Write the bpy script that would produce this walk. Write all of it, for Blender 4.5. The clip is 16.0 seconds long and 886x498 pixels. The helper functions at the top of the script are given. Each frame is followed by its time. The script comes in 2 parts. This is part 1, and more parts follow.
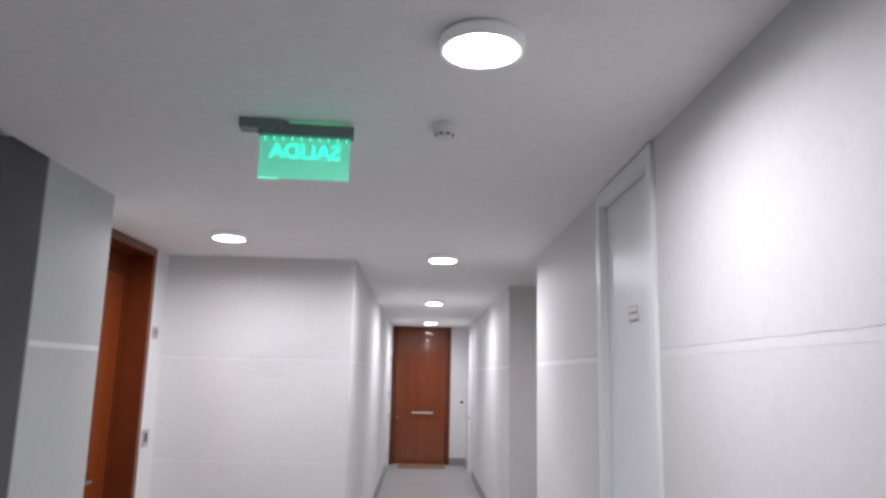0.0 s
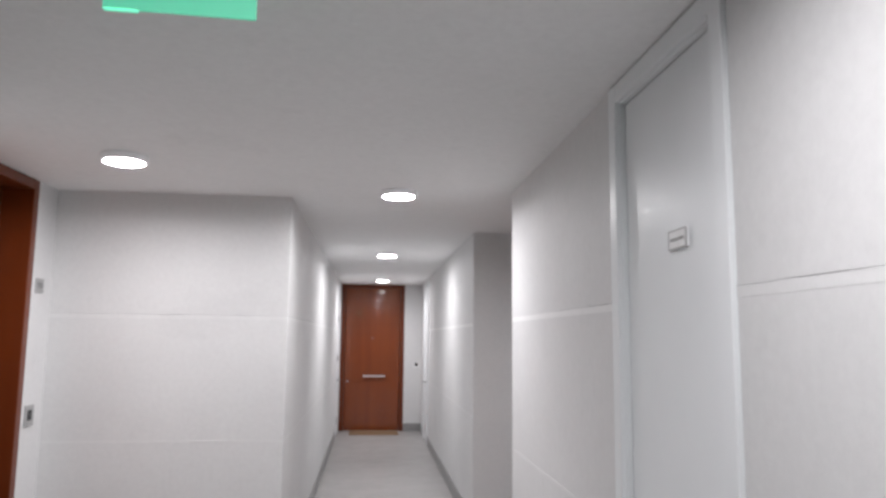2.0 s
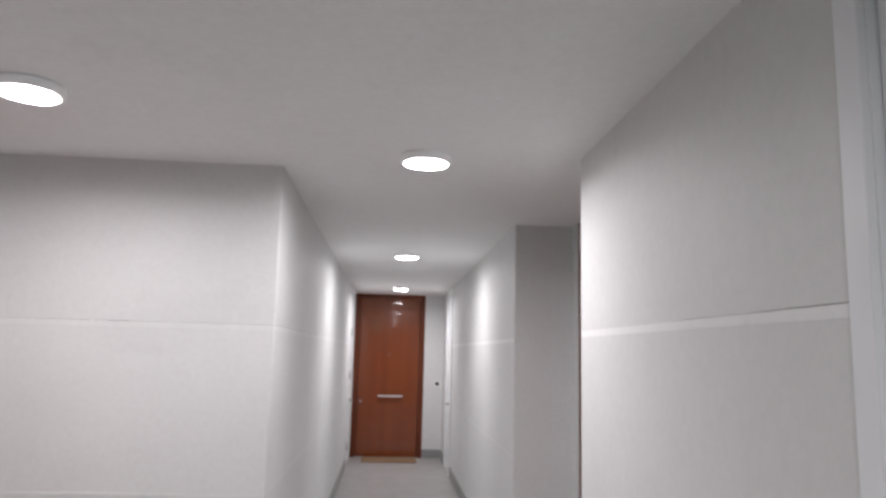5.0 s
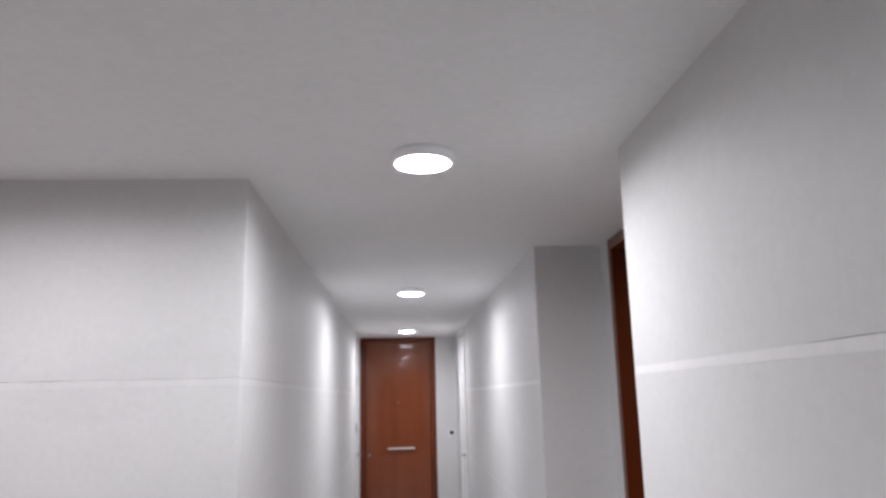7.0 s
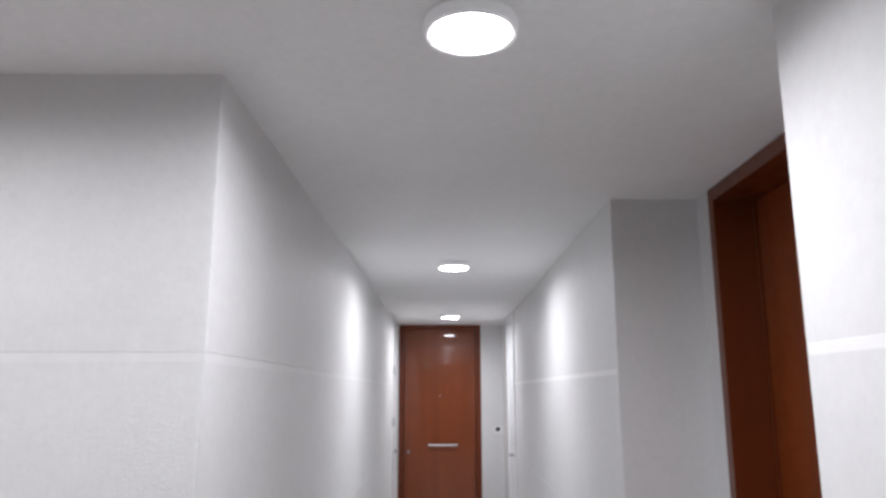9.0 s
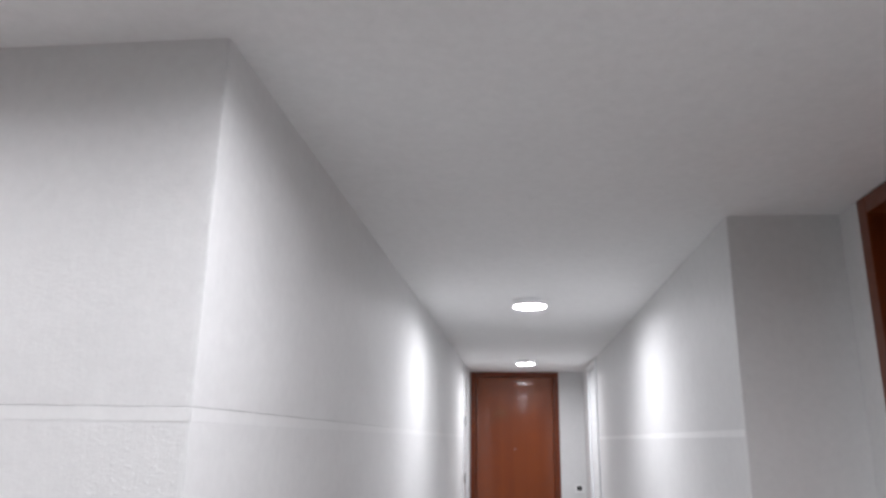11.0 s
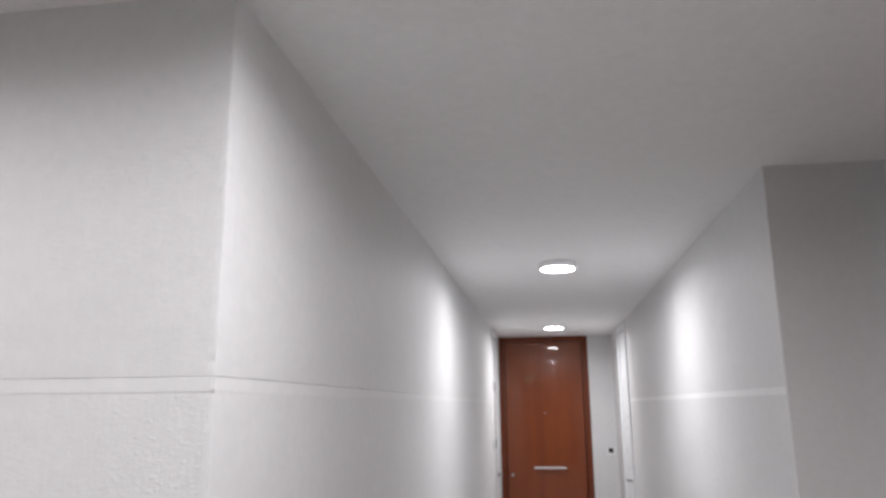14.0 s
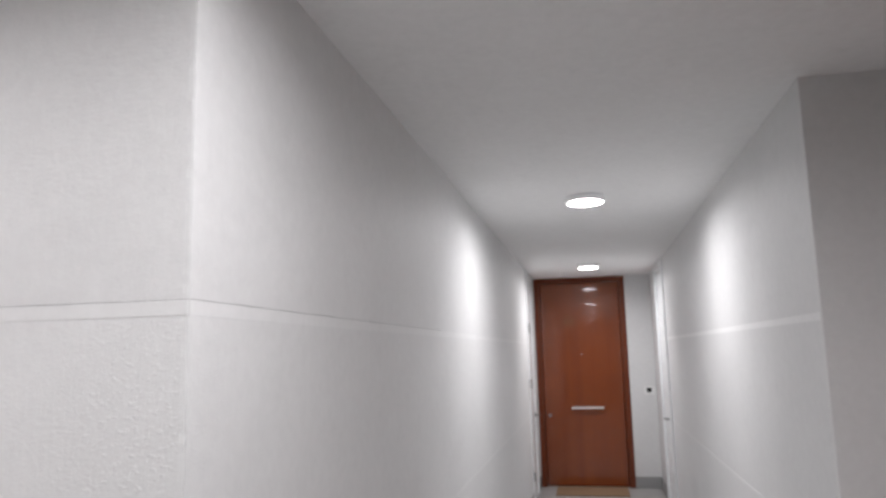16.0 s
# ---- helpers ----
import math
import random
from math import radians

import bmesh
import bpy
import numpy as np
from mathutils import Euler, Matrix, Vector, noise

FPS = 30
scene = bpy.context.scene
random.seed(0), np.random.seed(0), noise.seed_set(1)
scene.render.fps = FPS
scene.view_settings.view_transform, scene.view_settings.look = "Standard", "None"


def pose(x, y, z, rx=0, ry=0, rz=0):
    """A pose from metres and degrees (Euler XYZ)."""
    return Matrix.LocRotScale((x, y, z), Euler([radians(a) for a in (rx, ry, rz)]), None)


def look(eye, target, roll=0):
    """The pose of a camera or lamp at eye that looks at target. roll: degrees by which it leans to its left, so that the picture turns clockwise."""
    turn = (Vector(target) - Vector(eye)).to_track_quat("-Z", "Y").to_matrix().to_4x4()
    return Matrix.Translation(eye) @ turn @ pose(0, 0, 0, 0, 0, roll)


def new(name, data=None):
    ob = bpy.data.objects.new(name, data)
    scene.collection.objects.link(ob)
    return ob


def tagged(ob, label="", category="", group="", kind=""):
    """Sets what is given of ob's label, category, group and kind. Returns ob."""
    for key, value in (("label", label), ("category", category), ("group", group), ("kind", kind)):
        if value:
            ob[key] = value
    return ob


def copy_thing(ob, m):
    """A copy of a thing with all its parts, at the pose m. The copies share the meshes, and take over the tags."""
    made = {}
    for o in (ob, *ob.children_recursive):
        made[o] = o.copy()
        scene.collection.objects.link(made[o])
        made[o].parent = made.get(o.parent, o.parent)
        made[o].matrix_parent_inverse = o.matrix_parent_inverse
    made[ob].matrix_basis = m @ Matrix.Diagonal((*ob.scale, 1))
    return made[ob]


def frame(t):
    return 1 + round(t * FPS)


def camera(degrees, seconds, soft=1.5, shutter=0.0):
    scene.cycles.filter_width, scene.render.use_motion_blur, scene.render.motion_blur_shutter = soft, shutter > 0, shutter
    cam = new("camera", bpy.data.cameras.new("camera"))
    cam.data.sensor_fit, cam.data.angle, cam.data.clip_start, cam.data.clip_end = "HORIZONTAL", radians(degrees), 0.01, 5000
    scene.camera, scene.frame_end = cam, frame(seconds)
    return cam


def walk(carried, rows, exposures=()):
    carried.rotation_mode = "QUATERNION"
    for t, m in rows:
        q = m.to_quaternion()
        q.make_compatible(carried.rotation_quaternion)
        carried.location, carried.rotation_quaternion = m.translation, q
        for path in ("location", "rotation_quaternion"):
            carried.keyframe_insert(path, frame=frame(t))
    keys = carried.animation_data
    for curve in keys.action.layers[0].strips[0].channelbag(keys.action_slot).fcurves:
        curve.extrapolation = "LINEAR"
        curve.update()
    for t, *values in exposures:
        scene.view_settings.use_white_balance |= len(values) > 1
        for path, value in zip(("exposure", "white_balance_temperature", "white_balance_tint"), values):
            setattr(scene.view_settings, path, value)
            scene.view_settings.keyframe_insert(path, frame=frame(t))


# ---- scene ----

PATH = [
    (0, (0.518, -0.493, 1.543), (0.571, 1.475, 1.895), 1.3),
    (0.5, (0.563, -0.269, 1.548), (0.526, 1.698, 1.907), 2.3),
    (1, (0.544, -0.046, 1.523), (0.655, 1.927, 1.829), 1.4),
    (1.5, (0.489, 0.198, 1.541), (0.793, 2.159, 1.798), -0.3),
    (2, (0.512, 0.405, 1.523), (0.707, 2.38, 1.773), 0.6),
    (2.5, (0.548, 0.611, 1.522), (0.674, 2.597, 1.729), 1.5),
    (3, (0.488, 0.852, 1.512), (0.75, 2.825, 1.708), 1.2),
    (3.5, (0.456, 1.04, 1.521), (0.779, 3.004, 1.72), 1.3),
    (4, (0.482, 1.226, 1.548), (0.552, 3.202, 1.846), 2.4),
    (4.2, (0.483, 1.301, 1.539), (0.59, 3.277, 1.826), 2.3),
    (6.3, (0.597, 1.984, 1.558), (0.758, 3.944, 1.922), 1.0),
    (6.5, (0.571, 2.059, 1.568), (0.746, 4.011, 1.965), 1.0),
    (7, (0.572, 2.238, 1.563), (0.693, 4.192, 1.973), -1.3),
    (7.5, (0.658, 2.433, 1.569), (0.587, 4.387, 1.991), 0.9),
    (8, (0.672, 2.636, 1.55), (0.645, 4.611, 1.863), -0.8),
    (8.2, (0.646, 2.724, 1.545), (0.622, 4.692, 1.898), -0.7),
    (10.3, (0.557, 3.522, 1.581), (0.541, 5.476, 2.009), 1.4),
    (10.5, (0.544, 3.553, 1.588), (0.484, 5.501, 2.037), 1.5),
    (11, (0.58, 3.626, 1.597), (0.371, 5.546, 2.118), 0.9),
    (11.5, (0.642, 3.685, 1.599), (0.404, 5.606, 2.103), 0.7),
    (12, (0.644, 3.71, 1.595), (0.381, 5.635, 2.069), -1.0),
    (12.5, (0.609, 3.733, 1.588), (0.398, 5.67, 2.037), -0.7),
    (13, (0.591, 3.729, 1.587), (0.374, 5.67, 2.014), -1.0),
    (13.5, (0.591, 3.732, 1.586), (0.389, 5.678, 2.0), -0.9),
    (14, (0.568, 3.695, 1.593), (0.29, 5.627, 2.027), -0.5),
    (14.5, (0.551, 3.654, 1.56), (0.244, 5.604, 1.885), 0.0),
    (15, (0.541, 3.675, 1.543), (0.304, 5.646, 1.784), -0.2),
    (15.5, (0.586, 3.745, 1.551), (0.274, 5.7, 1.837), -0.2),
    (16, (0.643, 3.813, 1.548), (0.246, 5.751, 1.84), -1.4),
]
cam = camera(64.2, 16.0, soft=3.0)
walk(cam, [(t, look(eye, target, roll)) for t, eye, target, roll in PATH],
     [(0, 0.08, 6330, 14), (1.4, 0.10, 6360, 7), (2, 0.08, 6500, 11), (3, 0.10, 6520, 8), (4, 0.03, 6620, 11), (7, -0.05, 6380, 12), (10.5, 0.03, 6300, 10), (12.5, 0.0, 6480, 10), (14.4, -0.09, 6500, 10), (16, -0.09, 6520, 10)])


# ---- world and light ----
LAMP_GLOW = 78.0      # opal disc as seen
LAMP_POWER = 11.0     # light thrown downwards by each lamp, in watts
LAMP_SPREAD = 168.0   # the deep rim narrows the beam
world = bpy.data.worlds.new("world")
scene.world = world
world.use_nodes = True
world.node_tree.nodes["Background"].inputs[0].default_value = (0.05, 0.05, 0.05, 1)
world.node_tree.nodes["Background"].inputs[1].default_value = 0.0

# ---- plan, in metres ----
H = 2.4            # ceiling
XL, XR = -0.01, 1.338    # corridor walls
YEND = 12.3        # end wall
XA = 1.73          # recessed wall of the door niche
YC, YD = 4.555, 6.177    # niche from, to
YF = 4.88          # lobby's far wall
XLOB = -1.42       # lobby's side wall
XN, YN0, YN1 = -1.055, 2.40, 3.037  # pier between lift recess and lobby
YB = -2.4          # unseen closing wall behind the camera


# ---- materials ----
def mat(name):
    m = bpy.data.materials.new(name)
    m.use_nodes = True
    nt = m.node_tree
    return m, nt, nt.nodes["Principled BSDF"]


def link(nt, a, b):
    nt.links.new(a, b)


def mapped(nt, scale):
    geo = nt.nodes.new("ShaderNodeNewGeometry")
    mp = nt.nodes.new("ShaderNodeMapping")
    mp.inputs["Scale"].default_value = scale
    link(nt, geo.outputs["Position"], mp.inputs["Vector"])
    return mp.outputs["Vector"]


def noise_tex(nt, scale, detail=4, rough=0.55, stretch=(1, 1, 1)):
    n = nt.nodes.new("ShaderNodeTexNoise")
    n.inputs["Scale"].default_value = scale
    n.inputs["Detail"].default_value = detail
    n.inputs["Roughness"].default_value = rough
    link(nt, mapped(nt, stretch), n.inputs["Vector"])
    return n.outputs["Fac"]


def ramp(nt, fac, stops):
    r = nt.nodes.new("ShaderNodeValToRGB")
    els = r.color_ramp.elements
    while len(els) < len(stops):
        els.new(0.5)
    for e, (p, c) in zip(els, stops):
        e.position, e.color = p, (*c, 1)
    link(nt, fac, r.inputs["Fac"])
    return r.outputs["Color"]


def mixed(nt, a, b, fac, kind="MIX"):
    n = nt.nodes.new("ShaderNodeMix")
    n.data_type, n.blend_type = "RGBA", kind
    for sock, v in ((n.inputs[0], fac), (n.inputs[6], a), (n.inputs[7], b)):
        if isinstance(v, bpy.types.NodeSocket):
            link(nt, v, sock)
        else:
            sock.default_value = v if isinstance(v, float) else (*v, 1)
    return n.outputs[2]


def math_node(nt, op, a, b):
    n = nt.nodes.new("ShaderNodeMath")
    n.operation = op
    for sock, v in ((n.inputs[0], a), (n.inputs[1], b)):
        if isinstance(v, bpy.types.NodeSocket):
            link(nt, v, sock)
        else:
            sock.default_value = v
    return n.outputs[0]


def bump(nt, bsdf, height, strength, dist):
    b = nt.nodes.new("ShaderNodeBump")
    b.inputs["Strength"].default_value, b.inputs["Distance"].default_value = strength, dist
    link(nt, height, b.inputs["Height"])
    link(nt, b.outputs["Normal"], bsdf.inputs["Normal"])


def grey(v, warm=0.0):
    return (v * (1 + warm), v, v * (1 - warm))


def plaster(name, low, high, rough=0.6, streak=0.35, relief=0.0012, rough_spot=None):
    """Rolled wall paint: soft blotches, upright roller marks, fine stipple and a few rough patches."""
    m, nt, p = mat(name)
    blot = ramp(nt, noise_tex(nt, 1.7, 3), [(0.3, low), (0.7, high)])
    lines = ramp(nt, noise_tex(nt, 1.0, 5, 0.65, (38, 38, 1.2)), [(0.25, grey(0.86)), (0.75, grey(1.0))])
    col = mixed(nt, blot, lines, streak, "MULTIPLY")
    spots = ramp(nt, noise_tex(nt, 9, 5, 0.7), [(0.28, grey(0.93)), (0.42, grey(1.0))])
    col = mixed(nt, col, spots, 0.5, "MULTIPLY")
    mott = ramp(nt, noise_tex(nt, 34, 4, 0.65), [(0.3, grey(0.93)), (0.7, grey(1.0))])
    col = mixed(nt, col, mott, 0.75, "MULTIPLY")
    scuff = ramp(nt, noise_tex(nt, 1.0, 4, 0.6, (0.9, 0.9, 2.6)), [(0.62, grey(1.0)), (0.74, grey(0.92))])
    col = mixed(nt, col, scuff, 0.6, "MULTIPLY")
    link(nt, col, p.inputs["Base Color"])
    p.inputs["Roughness"].default_value = rough
    fine = noise_tex(nt, 160, 3, 0.6)
    weave = noise_tex(nt, 1.0, 4, 0.6, (90, 90, 22))
    patch = ramp(nt, noise_tex(nt, 2.6, 2), [(0.60, grey(0.0)), (0.70, grey(1.0))])
    coarse = math_node(nt, "MULTIPLY", noise_tex(nt, 48, 3, 0.5, (1, 1, 2.2)), patch)
    if rough_spot:
        # a badly filled patch beside the corner
        d = nt.nodes.new("ShaderNodeVectorMath")
        d.operation = "DISTANCE"
        link(nt, mapped(nt, (1.5, 1, 0.6)), d.inputs[0])
        d.inputs[1].default_value = (rough_spot[0] * 1.5, rough_spot[1], rough_spot[2] * 0.6)
        near = ramp(nt, d.outputs["Value"], [(0.02, grey(1.0)), (0.30, grey(0.0))])
        flecks = ramp(nt, noise_tex(nt, 85, 3, 0.5, (1, 1, 1.5)), [(0.58, grey(0.0)), (0.63, grey(1.0))])
        coarse = math_node(nt, "ADD", coarse, math_node(nt, "MULTIPLY", math_node(nt, "MULTIPLY", flecks, near), 0.5))
    h = math_node(nt, "ADD", math_node(nt, "ADD", fine, weave), math_node(nt, "MULTIPLY", coarse, 1.6))
    bump(nt, p, h, 0.5, relief)
    return m


def painted(name, low, high, rough):
    m, nt, p = mat(name)
    link(nt, ramp(nt, noise_tex(nt, 3.0, 4), [(0.3, low), (0.7, high)]), p.inputs["Base Color"])
    link(nt, ramp(nt, noise_tex(nt, 30, 3), [(0.3, grey(rough * 0.85)), (0.7, grey(rough * 1.15))]), p.inputs["Roughness"])
    bump(nt, p, noise_tex(nt, 220, 2), 0.25, 0.0004)
    return m


def wood(name, dark, light, rough, coat=0.6, gloss=0.09):
    """Varnished veneer with upright grain and wide bands."""
    m, nt, p = mat(name)
    band = noise_tex(nt, 1.0, 3, 0.5, (7, 7, 0.35))
    grain = noise_tex(nt, 1.0, 6, 0.7, (120, 120, 2.4))
    col = ramp(nt, band, [(0.28, dark), (0.72, light)])
    fine = ramp(nt, grain, [(0.3, grey(0.62)), (0.62, grey(1.0))])
    col = mixed(nt, col, fine, 0.2, "MULTIPLY")
    cloud = ramp(nt, noise_tex(nt, 2.2, 3), [(0.3, grey(0.84)), (0.7, grey(1.0))])
    link(nt, mixed(nt, col, cloud, 0.7, "MULTIPLY"), p.inputs["Base Color"])
    link(nt, ramp(nt, noise_tex(nt, 14, 3), [(0.3, grey(rough * 0.8)), (0.7, grey(rough * 1.2))]), p.inputs["Roughness"])
    p.inputs["Coat Weight"].default_value = coat
    p.inputs["Coat Roughness"].default_value = gloss
    bump(nt, p, noise_tex(nt, 1.0, 3, 0.5, (5, 5, 3)), 0.2, 0.0012)
    p.inputs["Specular IOR Level"].default_value = 0.35
    return m


def metal(name, v, rough):
    m, nt, p = mat(name)
    link(nt, ramp(nt, noise_tex(nt, 60, 3), [(0.3, grey(v * 0.88)), (0.7, grey(v))]), p.inputs["Base Color"])
    p.inputs["Metallic"].default_value, p.inputs["Roughness"].default_value = 1.0, rough
    return m


def plastic(name, c, rough=0.4):
    m, nt, p = mat(name)
    link(nt, ramp(nt, noise_tex(nt, 25, 3), [(0.3, tuple(x * 0.92 for x in c)), (0.7, c)]), p.inputs["Base Color"])
    p.inputs["Roughness"].default_value = rough
    return m


def glowing(name, c, strength):
    m, nt, p = mat(name)
    p.inputs["Base Color"].default_value = (0.8, 0.8, 0.8, 1)
    p.inputs["Emission Color"].default_value, p.inputs["Emission Strength"].default_value = (*c, 1), strength
    return m


WALL = plaster("wall_paint", grey(0.735), grey(0.775), 0.6, 0.08, 0.0009, (-0.10, 4.88, 1.32))
GREYWALL = plaster("grey_green_paint", (0.575, 0.60, 0.585), (0.615, 0.64, 0.625), 0.6, 0.08, 0.0009)
SMOOTH = plaster("joint_filler_thin", grey(0.775), grey(0.805), 0.5, 0.1, 0.0004)
JOINT = plaster("joint_filler", grey(0.86), grey(0.89), 0.5, 0.1, 0.0004)
CRACK = plastic("crack_shadow", grey(0.13), 0.9)
CEIL = plaster("ceiling_paint", grey(0.93), grey(0.95), 0.75, 0.0, 0.0005)
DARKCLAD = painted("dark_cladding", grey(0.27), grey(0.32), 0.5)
WHITE = painted("white_lacquer", (0.86, 0.885, 0.90), (0.89, 0.915, 0.93), 0.38)
GLOSSWHITE = painted("white_gloss_lacquer", (0.86, 0.88, 0.89), (0.89, 0.905, 0.915), 0.3)
DOORWOOD = wood("cherry_veneer", (0.20, 0.037, 0.0045), (0.25, 0.052, 0.0065), 0.36, 1.0, 0.05)
CASEWOOD = wood("cherry_casing", (0.13, 0.023, 0.004), (0.17, 0.034, 0.006), 0.36, 0.3)
STEEL = metal("brushed_steel", 0.80, 0.42)
DULL = metal("dull_brass_grey", 0.38, 0.5)
PLATE = plastic("grey_plate", grey(0.40), 0.4)
PALE = plastic("pale_plate", grey(0.76), 0.4)
EDGE = plastic("plate_edge_grey", grey(0.50), 0.5)
FADED = plastic("faded_ink", grey(0.26), 0.5)
INK = plastic("dark_ink", grey(0.09), 0.5)
WHITEPLATE = plastic("white_plate", grey(0.88), 0.35)
SCREEN = plastic("dark_screen", grey(0.02), 0.15)
HOUSING = plastic("sign_housing", (0.20, 0.245, 0.245), 0.45)
DETECT = plastic("detector_white", grey(0.84), 0.45)
LAMPBODY = plastic("lamp_body", grey(0.84), 0.4)
RIM = glowing("lamp_rim_glow", (0.96, 0.96, 1.0), 0.10)
DIFFUSER = glowing("lamp_diffuser", (0.985, 0.968, 0.99), LAMP_GLOW)
MAT = plastic("coir", (0.30, 0.19, 0.11), 0.95)


def floor_material():
    m, nt, p = mat("floor_porcelain")
    base = ramp(nt, noise_tex(nt, 2.2, 4), [(0.3, grey(0.35, 0.02)), (0.7, grey(0.40, 0.02))])
    speck = ramp(nt, noise_tex(nt, 90, 4, 0.7), [(0.3, grey(0.86)), (0.6, grey(1.0))])
    link(nt, mixed(nt, base, speck, 0.6, "MULTIPLY"), p.inputs["Base Color"])
    link(nt, ramp(nt, noise_tex(nt, 6, 4), [(0.3, grey(0.38)), (0.7, grey(0.52))]), p.inputs["Roughness"])
    bump(nt, p, noise_tex(nt, 120, 2), 0.2, 0.0004)
    return m


FLOOR = floor_material()
SKIRT = painted("skirting_porcelain", grey(0.27), grey(0.32), 0.4)


def coir_material():
    nt = MAT.node_tree
    bump(nt, nt.nodes["Principled BSDF"], noise_tex(nt, 260, 3), 0.9, 0.004)


coir_material()


def acrylic_material():
    """Edge-lit sheet: half clear, half glowing green."""
    m, nt, p = mat("edge_lit_acrylic")
    p.inputs["Base Color"].default_value = (0.25, 0.75, 0.5, 1)
    p.inputs["Roughness"].default_value = 0.15
    p.inputs["Emission Color"].default_value = (0.03, 0.60, 0.39, 1)
    p.inputs["Emission Strength"].default_value = 0.62
    p.inputs["Alpha"].default_value = 0.5
    return m


ACRYLIC = acrylic_material()
LETTER = glowing("lit_letters", (0.0, 1.0, 0.85), 2.0)
LED = glowing("green_led", (0.0, 1.0, 0.55), 0.9)
CEILGLOW = glowing("green_ceiling_glow", (0.0, 1.0, 0.40), 0.6)


# ---- mesh helpers ----
def add_box(bm, x0, x1, y0, y1, z0, z1, bevel=0.0):
    vs = [bm.verts.new((x, y, z)) for x in (x0, x1) for y in (y0, y1) for z in (z0, z1)]
    fs = [bm.faces.new([vs[i] for i in f]) for f in
          ((0, 1, 3, 2), (4, 6, 7, 5), (0, 4, 5, 1), (2, 3, 7, 6), (0, 2, 6, 4), (1, 5, 7, 3))]
    if bevel:
        es = list({e for f in fs for e in f.edges})
        bmesh.ops.bevel(bm, geom=es, offset=bevel, segments=2, affect="EDGES", profile=0.6)
    return bm


def box(*a, bevel=0.0):
    return add_box(bmesh.new(), *a, bevel=bevel)


def lathe(profile, segments=48):
    """A turned body round z from (radius, height) pairs, closed where the radius is 0."""
    bm = bmesh.new()
    rings = []
    for r, z in profile:
        if r < 1e-6:
            rings.append([bm.verts.new((0, 0, z))])
        else:
            rings.append([bm.verts.new((r * math.cos(a), r * math.sin(a), z))
                          for a in (2 * math.pi * i / segments for i in range(segments))])
    for a, b in zip(rings, rings[1:]):
        for i in range(segments):
            j = (i + 1) % segments
            if len(a) == 1 and len(b) > 1:
                bm.faces.new((a[0], b[i], b[j]))
            elif len(b) == 1 and len(a) > 1:
                bm.faces.new((a[i], b[0], a[j]))
            elif len(a) > 1:
                bm.faces.new((a[i], b[i], b[j], a[j]))
    bmesh.ops.recalc_face_normals(bm, faces=bm.faces)
    return bm


def finish(name, bm, material, smooth=False):
    me = bpy.data.meshes.new(name)
    bmesh.ops.recalc_face_normals(bm, faces=bm.faces)
    bm.to_mesh(me)
    bm.free()
    me.materials.append(material)
    if smooth:
        for p in me.polygons:
            p.use_smooth = True
        me.set_sharp_from_angle(angle=radians(35))
    return me


def thing(name, label, category, group="", kind="", at=None):
    ob = new(name)
    if at is not None:
        ob.matrix_world = at
    return tagged(ob, label, category, group, kind)


def part(name, bm, material, parent, label="", smooth=False):
    ob = new(name, finish(name, bm, material, smooth))
    ob.parent = parent
    return tagged(ob, label)


def structure(name, bm, material, label, category):
    return tagged(new(name, finish(name, bm, material)), label, category, kind="structure")


def lettering(name, text, size, material, parent, m, weight=0.0, depth=0.0006):
    """Raised letters as a mesh. With m turned by (90, 0, 180) they are read by someone who looks along -y."""
    cu = bpy.data.curves.new(name, "FONT")
    cu.body, cu.size, cu.align_x, cu.align_y, cu.extrude, cu.offset = text, size, "CENTER", "CENTER", depth, weight
    ob = bpy.data.objects.new(name, cu)
    scene.collection.objects.link(ob)
    me = bpy.data.meshes.new_from_object(ob.evaluated_get(bpy.context.evaluated_depsgraph_get()))
    bpy.data.objects.remove(ob)
    me.materials.clear()
    me.materials.append(material)
    made = new(name, me)
    made.parent = parent
    made.matrix_basis = m
    return made


# ---- floor and ceiling ----
structure("floor", box(-2.8, 2.1, YB - 0.2, 12.6, -0.15, 0.0), FLOOR,
          "matt grey porcelain floor running down the corridor", "floor")
cb = bmesh.new()
add_box(cb, XN, 2.1, YB - 0.2, 12.6, H, H + 0.3)
add_box(cb, -1.8, XN, YN0, 5.1, H, H + 0.3)
add_box(cb, -2.8, XN, YB - 0.2, YN0, 2.49, H + 0.3)
structure("ceiling", cb, CEIL, "plain white painted plaster ceiling", "ceiling")

# ---- walls ----
LOBDOOR = (3.57, 4.62)
NICHEDOOR = (4.98, 6.03)
SERVICE = (1.94, 2.75)
ENDR = (10.74, 11.58)
ENDL = (11.28, 11.98)


def wall(name, boxes, label="light grey painted plaster wall with a filled joint", paint=None):
    bm = bmesh.new()
    for b in boxes:
        add_box(bm, *b, -0.02, H + 0.02, bevel=0.004)
    return structure(name, bm, paint or WALL, label, "wall")


wall_right = wall("wall_right", [(XR, 1.95, YB, SERVICE[0]), (XR, 1.95, SERVICE[1], YC)])
wall_niche = wall("wall_niche", [(XA, 1.95, YC, NICHEDOOR[0]), (XA, 1.95, NICHEDOOR[1], YD)],
                  "grey painted wall of a recessed door niche")
wall_corridor_right = wall("wall_corridor_right", [(XR, 1.95, YD, ENDR[0]), (XR, 1.95, ENDR[1], YEND)])
wall_end = wall("wall_end", [(1.05, 1.95, YEND, 12.5), (-0.3, 0.0, YEND, 12.5)], "grey painted end wall beside the wooden door")


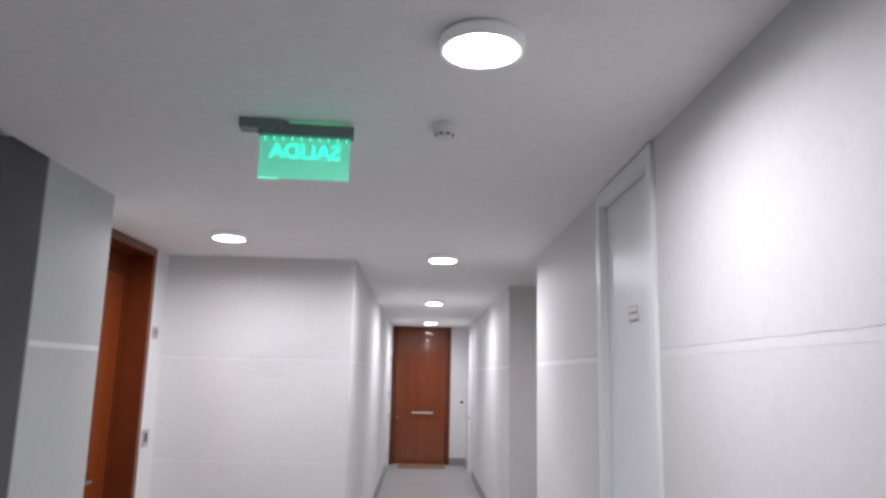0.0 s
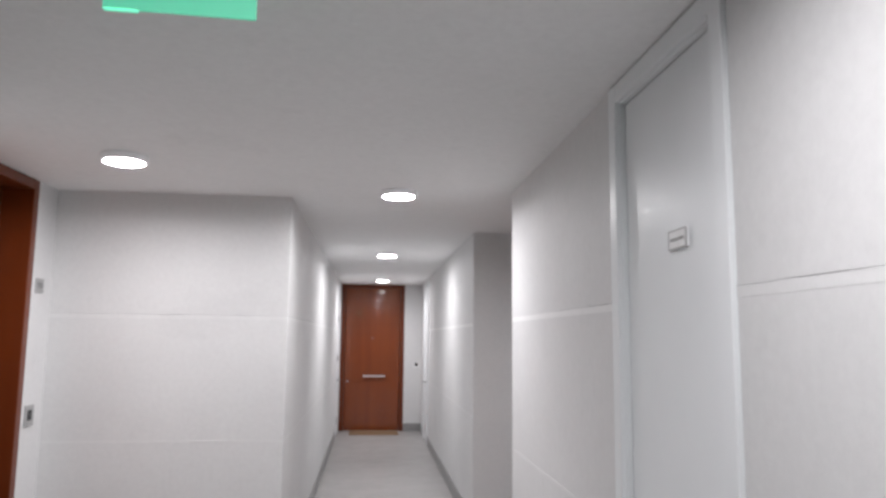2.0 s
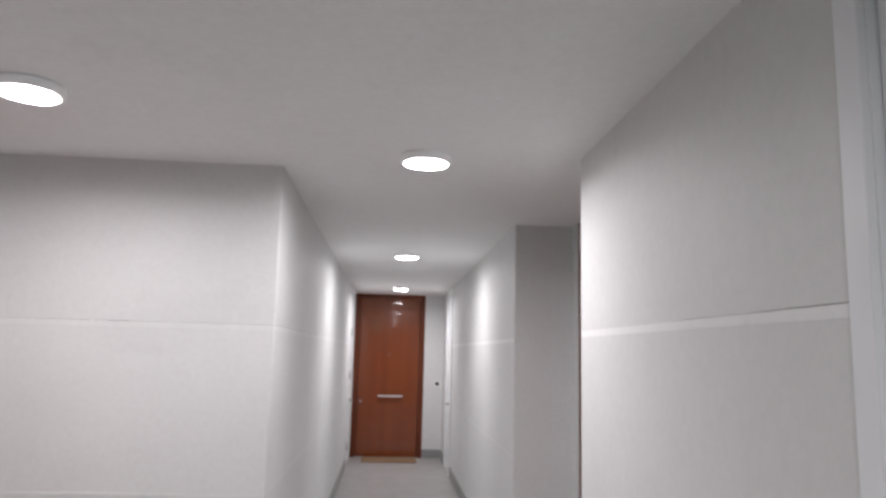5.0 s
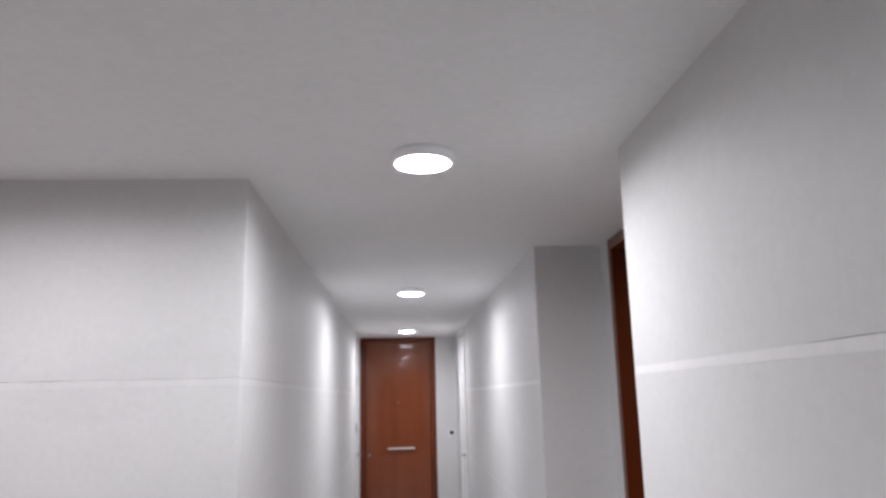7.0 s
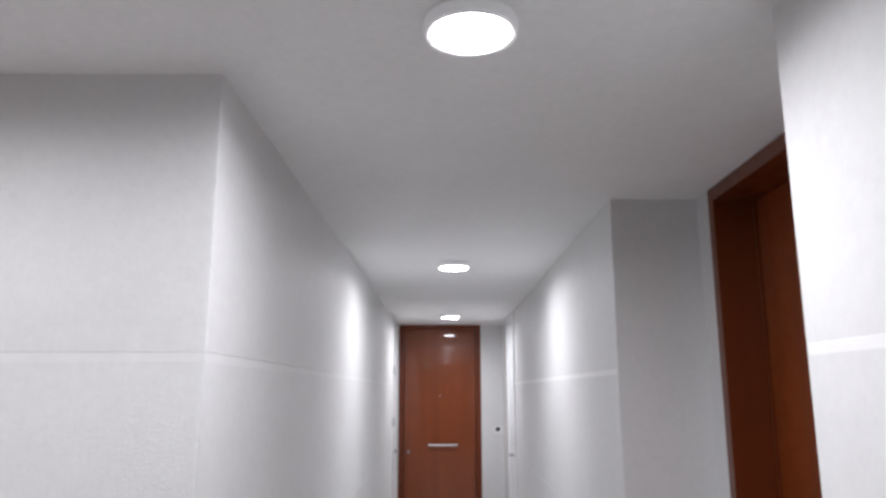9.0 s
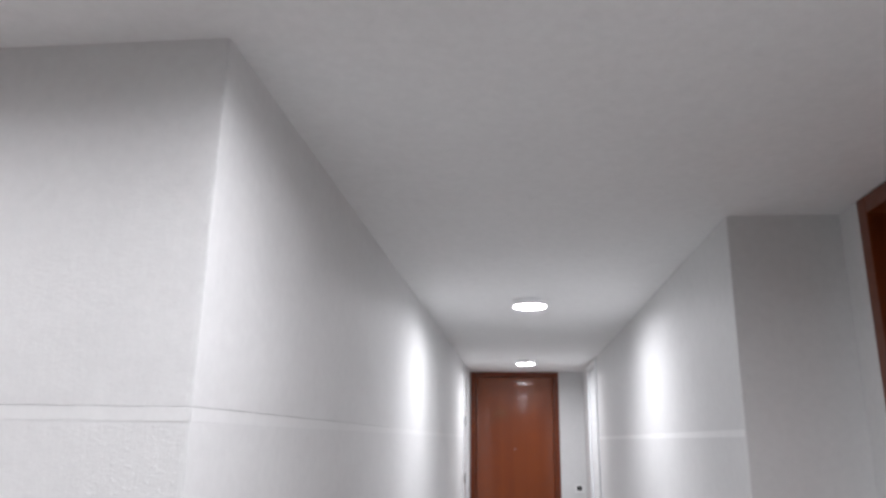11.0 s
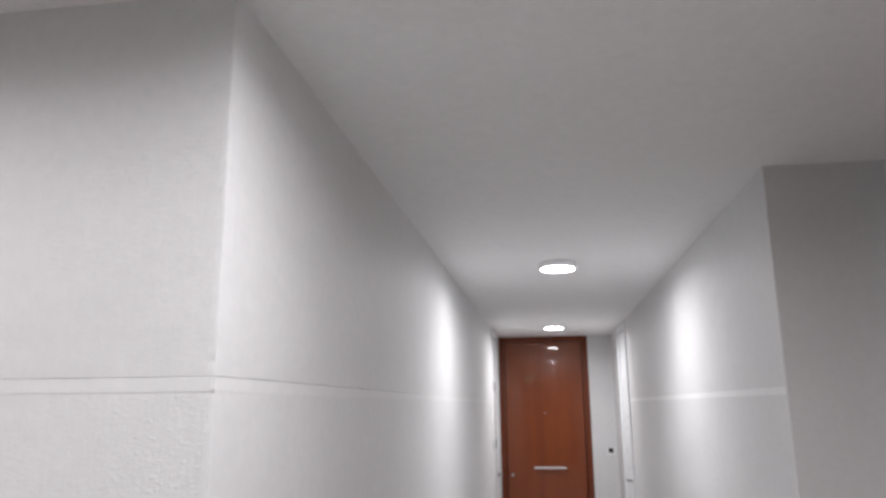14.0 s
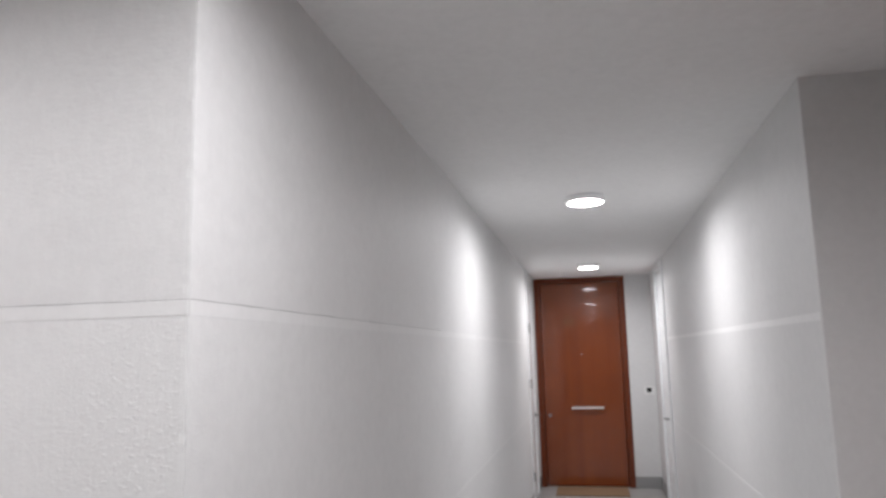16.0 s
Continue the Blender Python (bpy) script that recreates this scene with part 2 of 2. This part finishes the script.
def prism(outline, z0, z1, round_at=None):
    """An upright prism over an outline; the upright edge at round_at is softened."""
    bm = bmesh.new()
    low = [bm.verts.new((x, y, z0)) for x, y in outline]
    high = [bm.verts.new((x, y, z1)) for x, y in outline]
    bm.faces.new(low[::-1]), bm.faces.new(high)
    n = len(outline)
    for i in range(n):
        j = (i + 1) % n
        bm.faces.new((low[i], low[j], high[j], high[i]))
    if round_at is not None:
        cx, cy = outline[round_at]
        es = [e for e in bm.edges if set(e.verts) == {low[round_at], high[round_at]}]
        bmesh.ops.bevel(bm, geom=es, offset=0.0018, segments=2, affect="EDGES")
        # cuts beside the corner keep the unevenness local
        for co, no in (((cx - 0.012, 0, 0), (1, 0, 0)), ((0, cy + 0.012, 0), (0, 1, 0))):
            bmesh.ops.bisect_plane(bm, geom=bm.verts[:] + bm.edges[:] + bm.faces[:], plane_co=co, plane_no=no)
        # the plastered corner is uneven: many short lengths, each a little off
        for k in range(1, 160):
            bmesh.ops.bisect_plane(bm, geom=bm.verts[:] + bm.edges[:] + bm.faces[:],
                                   plane_co=(0, 0, z0 + (z1 - z0) * k / 160), plane_no=(0, 0, 1))
        for v in bm.verts:
            if abs(v.co.x - cx) < 0.006 and abs(v.co.y - cy) < 0.006:
                z = v.co.z
                a = 0.0012 * noise.noise((0, 0, z * 9)) + 0.0024 * noise.noise((5, 0, z * 45))
                b = 0.0012 * noise.noise((9, 0, z * 11)) + 0.0022 * noise.noise((3, 0, z * 50))
                v.co.x += a - 0.0006
                v.co.y += b + 0.0006
    return bm


lb = prism([(XLOB, YF), (XL, YF), (XL, ENDL[0]), (-0.25, ENDL[0]), (-0.25, YF + 0.15), (XLOB, YF + 0.15)], -0.02, H + 0.02, 1)
add_box(lb, -0.25, XL, ENDL[1], YEND, -0.02, H + 0.02)
wall_left = structure("wall_left", lb, WALL, "light grey painted plaster wall turning the corner into the corridor", "wall")
wall_lobby_side = wall("wall_lobby_side", [(-1.75, XLOB, YN1, LOBDOOR[0]), (-1.75, XLOB, LOBDOOR[1], YF + 0.15)])
wall_pier = wall("wall_pier", [(-2.7, XN, YN0, YN1)], "grey-green painted pier at a lift recess", GREYWALL)
wall_left_near = wall("wall_left_near", [(-2.7, XN, YB, 0.5)])
wall_recess = wall("wall_recess", [(-2.9, -2.7, 0.3, YN1)])
# unseen wall, added to close off the space behind the camera
unseen_back_wall = wall("unseen_back_wall", [(-2.9, 1.95, YB - 0.2, YB)])
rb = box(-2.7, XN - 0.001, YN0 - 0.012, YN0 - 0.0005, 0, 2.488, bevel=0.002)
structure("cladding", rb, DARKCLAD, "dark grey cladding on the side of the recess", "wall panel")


def face_box(axis, plane, out, a0, a1, depth, z0, z1, bevel=0.0):
    """A strip on a wall face: the face lies at plane on that axis and looks towards out (+1 or -1)."""
    p0, p1 = sorted((plane - 0.002 * out, plane + depth * out))
    if axis == "x":
        return box(p0, p1, a0, a1, z0, z1, bevel=bevel)
    return box(a0, a1, p0, p1, z0, z1, bevel=bevel)


def joint(parent, axis, plane, out, a0, a1, upper=True, lower=True, crack=None, filler=None):
    filler = filler or JOINT
    z = 1.648
    if upper:
        part("joint_strip", face_box(axis, plane, out, a0, a1, 0.0006, z - 0.027, z - 0.002, 0.0004), filler, parent,
             "paler strip of smooth filler along the joint")
    if lower:
        part("joint_ridge", face_box(axis, plane, out, a0, a1, 0.0011, 0.884, 0.897, 0.0004), SMOOTH, parent,
             "faint painted ridge along the lower joint")
    if crack:
        bm = bmesh.new()
        n = int((crack[1] - crack[0]) / 0.035) + 2
        rows = []
        for i in range(n):
            s = crack[0] + (crack[1] - crack[0]) * i / (n - 1)
            w = 0.00025 + 0.0008 * abs(noise.noise((s * 5, plane, 3)))
            zc = z + 0.0025 * noise.noise((s * 9, plane * 3, 1))
            pt = (lambda h: (plane + 0.0008 * out, s, h)) if axis == "x" else (lambda h: (s, plane + 0.0008 * out, h))
            rows.append((bm.verts.new(pt(zc - w)), bm.verts.new(pt(zc + w))))
        for a, b in zip(rows, rows[1:]):
            bm.faces.new((a[0], b[0], b[1], a[1]))
        part("joint_crack", bm, CRACK, parent, "dark hairline crack along the joint")


joint(wall_right, "x", XR, -1, YB + 0.01, SERVICE[0], crack=(-1.0, SERVICE[0]), filler=SMOOTH)
joint(wall_right, "x", XR, -1, SERVICE[1], YC - 0.008, crack=(SERVICE[1], 3.55))
joint(wall_corridor_right, "x", XR, -1, YD + 0.008, ENDR[0])
joint(wall_left, "x", XL, 1, YF + 0.002, ENDL[0], crack=(YF + 0.002, 6.9), filler=SMOOTH)
joint(wall_left, "y", YF, -1, XLOB, XL - 0.002, crack=(XLOB, XL - 0.002), filler=SMOOTH)
joint(wall_pier, "x", XN, 1, YN0 + 0.008, YN1 - 0.008)

# ---- skirting ----
SK = 0.125


def skirt(axis, plane, out, a0, a1, h=SK):
    structure("baseboard", face_box(axis, plane, out, a0, a1, 0.010, 0.0, h, 0.002), SKIRT,
              "grey porcelain skirting tile along the wall", "baseboard")


skirt("x", XR, -1, YB, SERVICE[0])
skirt("x", XR, -1, SERVICE[1], YC)
skirt("x", XR, -1, YD, ENDR[0])
skirt("x", XR, -1, ENDR[1], YEND)
skirt("x", XL, 1, YF, ENDL[0])
skirt("x", XL, 1, ENDL[1], YEND)
skirt("y", YEND, -1, 1.05, XR - 0.01)
skirt("y", YD, -1, XR, XA)
skirt("y", YF, -1, XLOB + 0.01, XL)
skirt("x", XLOB, 1, LOBDOOR[1], YF)
skirt("x", XN, 1, YN0, YN1)


# ---- doors ----
def wooden_door(name, m, width, deep, transom, bar, label):
    """Local frame: x along the wall from 0 to width, y out of the wall into the room, z up. The leaf stands deep behind the face."""
    d = thing(name, label, "door", kind="structure", at=m)
    t = 0.058
    top = H - 0.004
    # casing, as one lining on each side and one overhead
    for x0, x1 in ((0.0, t), (width - t, width)):
        part("door_jamb", box(x0, x1, -deep - 0.05, 0.006, 0, top, bevel=0.003), CASEWOOD, d)
    part("door_head", box(t, width - t, -deep - 0.05, 0.006, top - t, top, bevel=0.003), CASEWOOD, d)
    for x0, x1 in ((t, t + 0.014), (width - t - 0.014, width - t)):
        part("door_stop", box(x0, x1, -deep - 0.03, -deep + 0.012, 0, top - t, bevel=0.002), CASEWOOD, d)
    zt = top - t - 0.003
    if transom:
        part("transom_panel", box(t, width - t, -deep - 0.05, -deep + 0.006, transom + 0.004, zt, bevel=0.002), CASEWOOD, d)
        zt = transom
    leaf = part("door_leaf", box(t + 0.016, width - t - 0.016, -deep - 0.045, -deep, 0.008, zt, bevel=0.002), DOORWOOD, d,
                "glossy reddish cherry veneer leaf")
    if bar:
        x0, x1, z = bar
        handle = part("pull_bar", box(x0, x1, -deep + 0.045, -deep + 0.062, z - 0.012, z + 0.012, bevel=0.004), STEEL, leaf,
                      "flat brushed steel pull bar")
        for x in (x0 + 0.03, x1 - 0.05):
            part("bar_stem", box(x, x + 0.02, -deep - 0.002, -deep + 0.046, z - 0.008, z + 0.008, bevel=0.002), STEEL, leaf)
        for xx, zz, r, nm in ((width * 0.5, 1.50, 0.009, "peephole"), (width - 0.125, 0.80, 0.018, "lock_cylinder")):
            bm = lathe([(0, 0.010), (r * 0.55, 0.010), (r * 0.6, 0.007), (r, 0.006), (r, -0.002), (0, -0.002)], 20)
            bmesh.ops.transform(bm, matrix=pose(xx, -deep, zz, -90, 0, 0), verts=bm.verts)
            part(nm, bm, DULL, leaf, smooth=True)
    return d, leaf


# local y points into the room: end door looks to -y
wooden_door("door_1", pose(1.05, YEND, 0, 0, 0, 180), 1.05, 0.05, 0, (1.05 - 0.745, 1.05 - 0.38, 0.885),
            "glossy reddish cherry wood apartment door closing the corridor")
lob, lobleaf = wooden_door("door_2", pose(XLOB, LOBDOOR[1], 0, 0, 0, -90), LOBDOOR[1] - LOBDOOR[0], 0.18, 2.19, None,
                           "cherry wood apartment door deep in its dark wooden lining")
nic, nicleaf = wooden_door("door_3", pose(XA, NICHEDOOR[0], 0, 0, 0, 90), NICHEDOOR[1] - NICHEDOOR[0], 0.17, 0, None,
                           "dark reddish cherry door in the shaded niche")


def lever(parent, m, length=0.11, side=1):
    bm = lathe([(0, 0.012), (0.020, 0.012), (0.025, 0.008), (0.026, -0.001), (0, -0.001)], 28)
    bmesh.ops.transform(bm, matrix=pose(0, 0, 0, -90, 0, 0), verts=bm.verts)
    add_box(bm, -0.008, 0.008, 0.006, 0.05, -0.008, 0.008, 0.003)
    a, b = sorted((-0.009 * side, length * side))
    add_box(bm, a, b, 0.044, 0.058, -0.009, 0.009, 0.004)
    bmesh.ops.transform(bm, matrix=m, verts=bm.verts)
    return part("door_handle", bm, DULL, parent, "small dull steel lever handle", smooth=True)


lever(lobleaf, pose(0.40, -0.18, 0.83))


def white_door(name, m, width, label, casing=0.08, deep=0.05, handle=None, proud=0.014, finish_in=None):
    coat = finish_in or WHITE
    d = thing(name, label, "door", kind="structure", at=m)
    top = H - 0.006
    for x0, x1 in ((0, casing), (width - casing, width)):
        part("door_casing", box(x0, x1, -0.04, proud, 0, top, bevel=0.004), coat, d)
    part("door_casing", box(casing, width - casing, -0.04, proud - 0.001, top - casing, top, bevel=0.004), coat, d)
    for x0, x1 in ((casing - 0.03, casing + 0.004), (width - casing - 0.004, width - casing + 0.03)):
        part("door_jamb", box(x0, x1, -deep - 0.05, -0.003, 0, top - 0.02, bevel=0.002), coat, d)
    part("door_jamb", box(casing, width - casing, -deep - 0.05, -0.003, top - casing - 0.004, top - casing + 0.03, bevel=0.002), coat, d)
    leaf = part("door_leaf", box(casing + 0.007, width - casing - 0.007, -deep - 0.04, -deep, 0.008, top - casing - 0.009, bevel=0.003),
                coat, d, "flat white lacquered leaf")
    if handle:
        lever(leaf, pose(handle[0], -deep, handle[1]), 0.10, handle[2])
    return d


white_door("door_4", pose(XR, SERVICE[0], 0, 0, 0, 90), SERVICE[1] - SERVICE[0],
           "flat white service door in a white casing", 0.064, 0.022)
white_door("door_5", pose(XR, ENDR[0], 0, 0, 0, 90), ENDR[1] - ENDR[0],
           "white door with steel lever near the end of the corridor", 0.07, 0.002, (0.16, 0.885, 1), 0.018, GLOSSWHITE)
door_6 = white_door("door_6", pose(XL, ENDL[1], 0, 0, 0, -90), ENDL[1] - ENDL[0],
           "white door with steel lever beside the wooden end door", 0.07, 0.002, (0.13, 0.85, 1), 0.012, GLOSSWHITE)
for z in (0.27, 1.21, 1.79):
    hb = lathe([(0, 0.052), (0.004, 0.050), (0.0065, 0.046), (0.0065, -0.046), (0.004, -0.050), (0, -0.052)], 14)
    add_box(hb, -0.030, 0.030, -0.0075, -0.0045, -0.045, 0.045, 0.001)
    bmesh.ops.transform(hb, matrix=pose(ENDL[1] - ENDL[0] - 0.07, 0.018, z), verts=hb.verts)
    part("hinge", hb, DULL, door_6, "dull steel butt hinge", smooth=True)


# ---- lamps ----
def ceiling_lamp():
    lamp = thing("ceiling_lamp", "round white surface-mounted LED ceiling lamp, lit", "ceiling lamp", "round lamps along the ceiling")
    part("lamp_base", lathe([(0, 0), (0.108, 0), (0.108, -0.008), (0, -0.008)]), LAMPBODY, lamp, smooth=True)
    part("lamp_rim", lathe([(0.106, -0.006), (0.109, -0.008), (0.111, -0.014), (0.1095, -0.036), (0.106, -0.0395), (0.103, -0.039),
                            (0.0955, -0.0375), (0.0945, -0.033), (0.0945, -0.008), (0.106, -0.006)]), RIM, lamp, "white plastic rim", smooth=True)
    part("diffuser", lathe([(0.0943, -0.0335), (0.07, -0.0345), (0, -0.035)]), DIFFUSER, lamp, "glowing opal diffuser", smooth=True)
    return lamp


def lamp_light(x, y):
    """The downward light of one lamp, just under its diffuser."""
    li = bpy.data.lights.new("lamp_light", "AREA")
    li.shape, li.size, li.energy = "DISK", 0.18, LAMP_POWER
    li.spread = radians(LAMP_SPREAD)
    li.color = (0.985, 0.968, 0.99)
    ob = bpy.data.objects.new("lamp_light", li)
    scene.collection.objects.link(ob)
    ob.matrix_world = pose(x, y, H - 0.0375)


first = ceiling_lamp()
first.matrix_world = pose(0.652, 1.20, H)
for x, y in ((0.655, 4.60), (0.652, 7.783), (0.652, 11.057), (-0.718, 3.94)):
    copy_thing(first, pose(x, y, H))
for x, y in ((0.652, 1.20), (0.655, 4.60), (0.652, 7.783), (0.652, 11.057), (-0.718, 3.94)):
    lamp_light(x, y)

# ---- exit sign ----
sign = thing("exit_sign", "green edge-lit acrylic exit sign hung from a grey housing", "exit sign", at=pose(0.06, 1.87, H, 0, 0, 4))
part("mounting_box", box(-0.19, -0.045, -0.03, 0.03, -0.036, 0.0, bevel=0.003), HOUSING, sign, "grey plastic mounting box")
part("housing", box(-0.125, 0.195, -0.022, 0.022, -0.054, -0.012, bevel=0.003), HOUSING, sign, "grey plastic housing bar")
part("bracket", box(-0.045, -0.025, -0.012, 0.012, -0.014, 0.0, bevel=0.002), HOUSING, sign)
part("end_cap", box(0.1945, 0.2, -0.021, 0.021, -0.053, -0.013, bevel=0.002), INK, sign, "black end cap")
panel = part("acrylic_panel", box(-0.12, 0.19, -0.004, 0.004, -0.204, -0.05, bevel=0.001), ACRYLIC, sign, "clear sheet glowing green")
letters = lettering("letters", "SALIDA", 0.074, LETTER, panel, pose(0.035, 0.0052, -0.106, 90, 0, 180), 0.0020)
tagged(letters, "engraved letters SALIDA glowing green, read from the far side")
for i in range(10):
    x = -0.105 + i * 0.031
    part("led", box(x, x + 0.005, -0.0052, 0.0052, -0.066 - 0.006 * random.random(), -0.0535, bevel=0.0015), LED, sign, "small green LED streak")
# added emitter hidden above the housing, gives the ceiling its green glow
part("hidden_glow_strip", box(-0.02, 0.17, -0.006, 0.006, -0.0125, -0.0110), CEILGLOW, sign, "hidden green strip added to tint the ceiling above the housing")
part("panel_edge", box(-0.118, -0.05, -0.005, 0.005, -0.207, -0.2035, bevel=0.001), LED, panel, "bright lower edge of the sheet")

# ---- smoke detector ----
det = thing("smoke_detector", "small white smoke detector on the ceiling", "smoke detector", at=pose(0.578, 1.855, H))
part("detector_base", lathe([(0, 0), (0.047, 0), (0.048, -0.010), (0.045, -0.014), (0, -0.014)], 36), DETECT, det, smooth=True)
part("detector_head", lathe([(0, -0.012), (0.043, -0.013), (0.040, -0.026), (0.031, -0.033), (0.029, -0.042), (0.024, -0.046), (0, -0.047)], 36),
     DETECT, det, smooth=True)
for i in range(8):
    bm = box(-0.006, 0.006, 0.0285, 0.0325, -0.041, -0.033)
    bmesh.ops.transform(bm, matrix=pose(0, 0, 0, 0, 0, 45 * i + 20), verts=bm.verts)
    part("vent_slot", bm, INK, det, "dark vent slot")


# ---- plates on the walls ----
def wall_plate(name, label, category, m, w, h, material, screen=None, bars=()):
    """Local frame: x along the wall, y out of it, z up."""
    t = thing(name, label, category, at=m)
    part("plate", box(-w / 2, w / 2, -0.001, 0.009, -h / 2, h / 2, bevel=0.003), material, t)
    if screen:
        sx, sz, sw, sh = screen
        part("screen", box(sx - sw / 2, sx + sw / 2, 0.008, 0.0125, sz - sh / 2, sz + sh / 2, bevel=0.0015), SCREEN, t, "black screen")
    for bx, bz, bw, bh in bars:
        part("writing_bar", box(bx - bw / 2, bx + bw / 2, 0.008, 0.0098, bz - bh / 2, bz + bh / 2), INK, t)
    return t


np_ = wall_plate("name_plate", "small pale sign plate reading CALEFACCION on the white door", "sign plate",
                 pose(XR + 0.022, 2.278, 1.803, 0, 0, 90), 0.112, 0.055, WHITEPLATE)
for z in (-0.0255, 0.0255):
    part("plate_edge", box(-0.056, 0.056, 0.006, 0.0105, z - 0.002, z + 0.002, bevel=0.0008), EDGE, np_, "dark plate edge")
for x in (-0.0545, 0.0545):
    part("plate_edge", box(x - 0.0015, x + 0.0015, 0.006, 0.0104, -0.0235, 0.0235), EDGE, np_, "dark plate edge")
tagged(lettering("letters", "CALEFACCION", 0.0125, FADED, np_, pose(0, 0.0092, 0.0, 90, 0, 180), 0.0003), "small dark letters")
nb = wall_plate("number_plate", "small grey metal number plate reading 203 beside the door", "number plate",
                pose(XLOB, 4.715, 1.80, 0, 0, -90), 0.09, 0.082, PLATE)
tagged(lettering("digits", "203", 0.040, INK, nb, pose(0, 0.0092, 0.0, 90, 0, 180), 0.0004), "dark digits 203")
wall_plate("door_bell", "grey doorbell panel with a dark screen", "doorbell",
           pose(XLOB, 4.715, 1.06, 0, 0, -90), 0.10, 0.118, PLATE, screen=(0.006, 0.004, 0.046, 0.058))
wall_plate("door_bell", "pale doorbell panel with a dark screen beside the end door", "doorbell",
           pose(1.262, YEND, 1.072, 0, 0, 180), 0.118, 0.092, WHITEPLATE, screen=(0.004, 0.008, 0.054, 0.048))
wall_plate("number_plate", "pale number plate on the end wall", "number plate",
           pose(1.20, YEND, 1.75, 0, 0, 180), 0.10, 0.05, PALE)
wall_plate("light_switch", "small pale switch plate on the corridor wall", "light switch",
           pose(XL, 11.22, 1.20, 0, 0, -90), 0.08, 0.10, PALE)

# ---- doormat ----
mt = thing("doormat", "worn tan coir doormat in front of the end door", "doormat", at=pose(0.572, 12.035, 0))
bm = bmesh.new()
add_box(bm, -0.39, 0.39, -0.24, 0.24, 0.0, 0.012, 0.004)
part("mat_backing", bm, MAT, mt)
bm = bmesh.new()
NX, NY = 97, 25
grid = [[bm.verts.new((-0.382 + 0.764 * i / (NX - 1), -0.232 + 0.464 * k / (NY - 1),
                       0.013 + 0.003 * (i % 4 < 2) + 0.002 * random.random())) for k in range(NY)] for i in range(NX)]
for i in range(NX - 1):
    for k in range(NY - 1):
        bm.faces.new((grid[i][k], grid[i + 1][k], grid[i + 1][k + 1], grid[i][k + 1]))
part("ribbed_top", bm, MAT, mt, "ribbed brown coir pile")
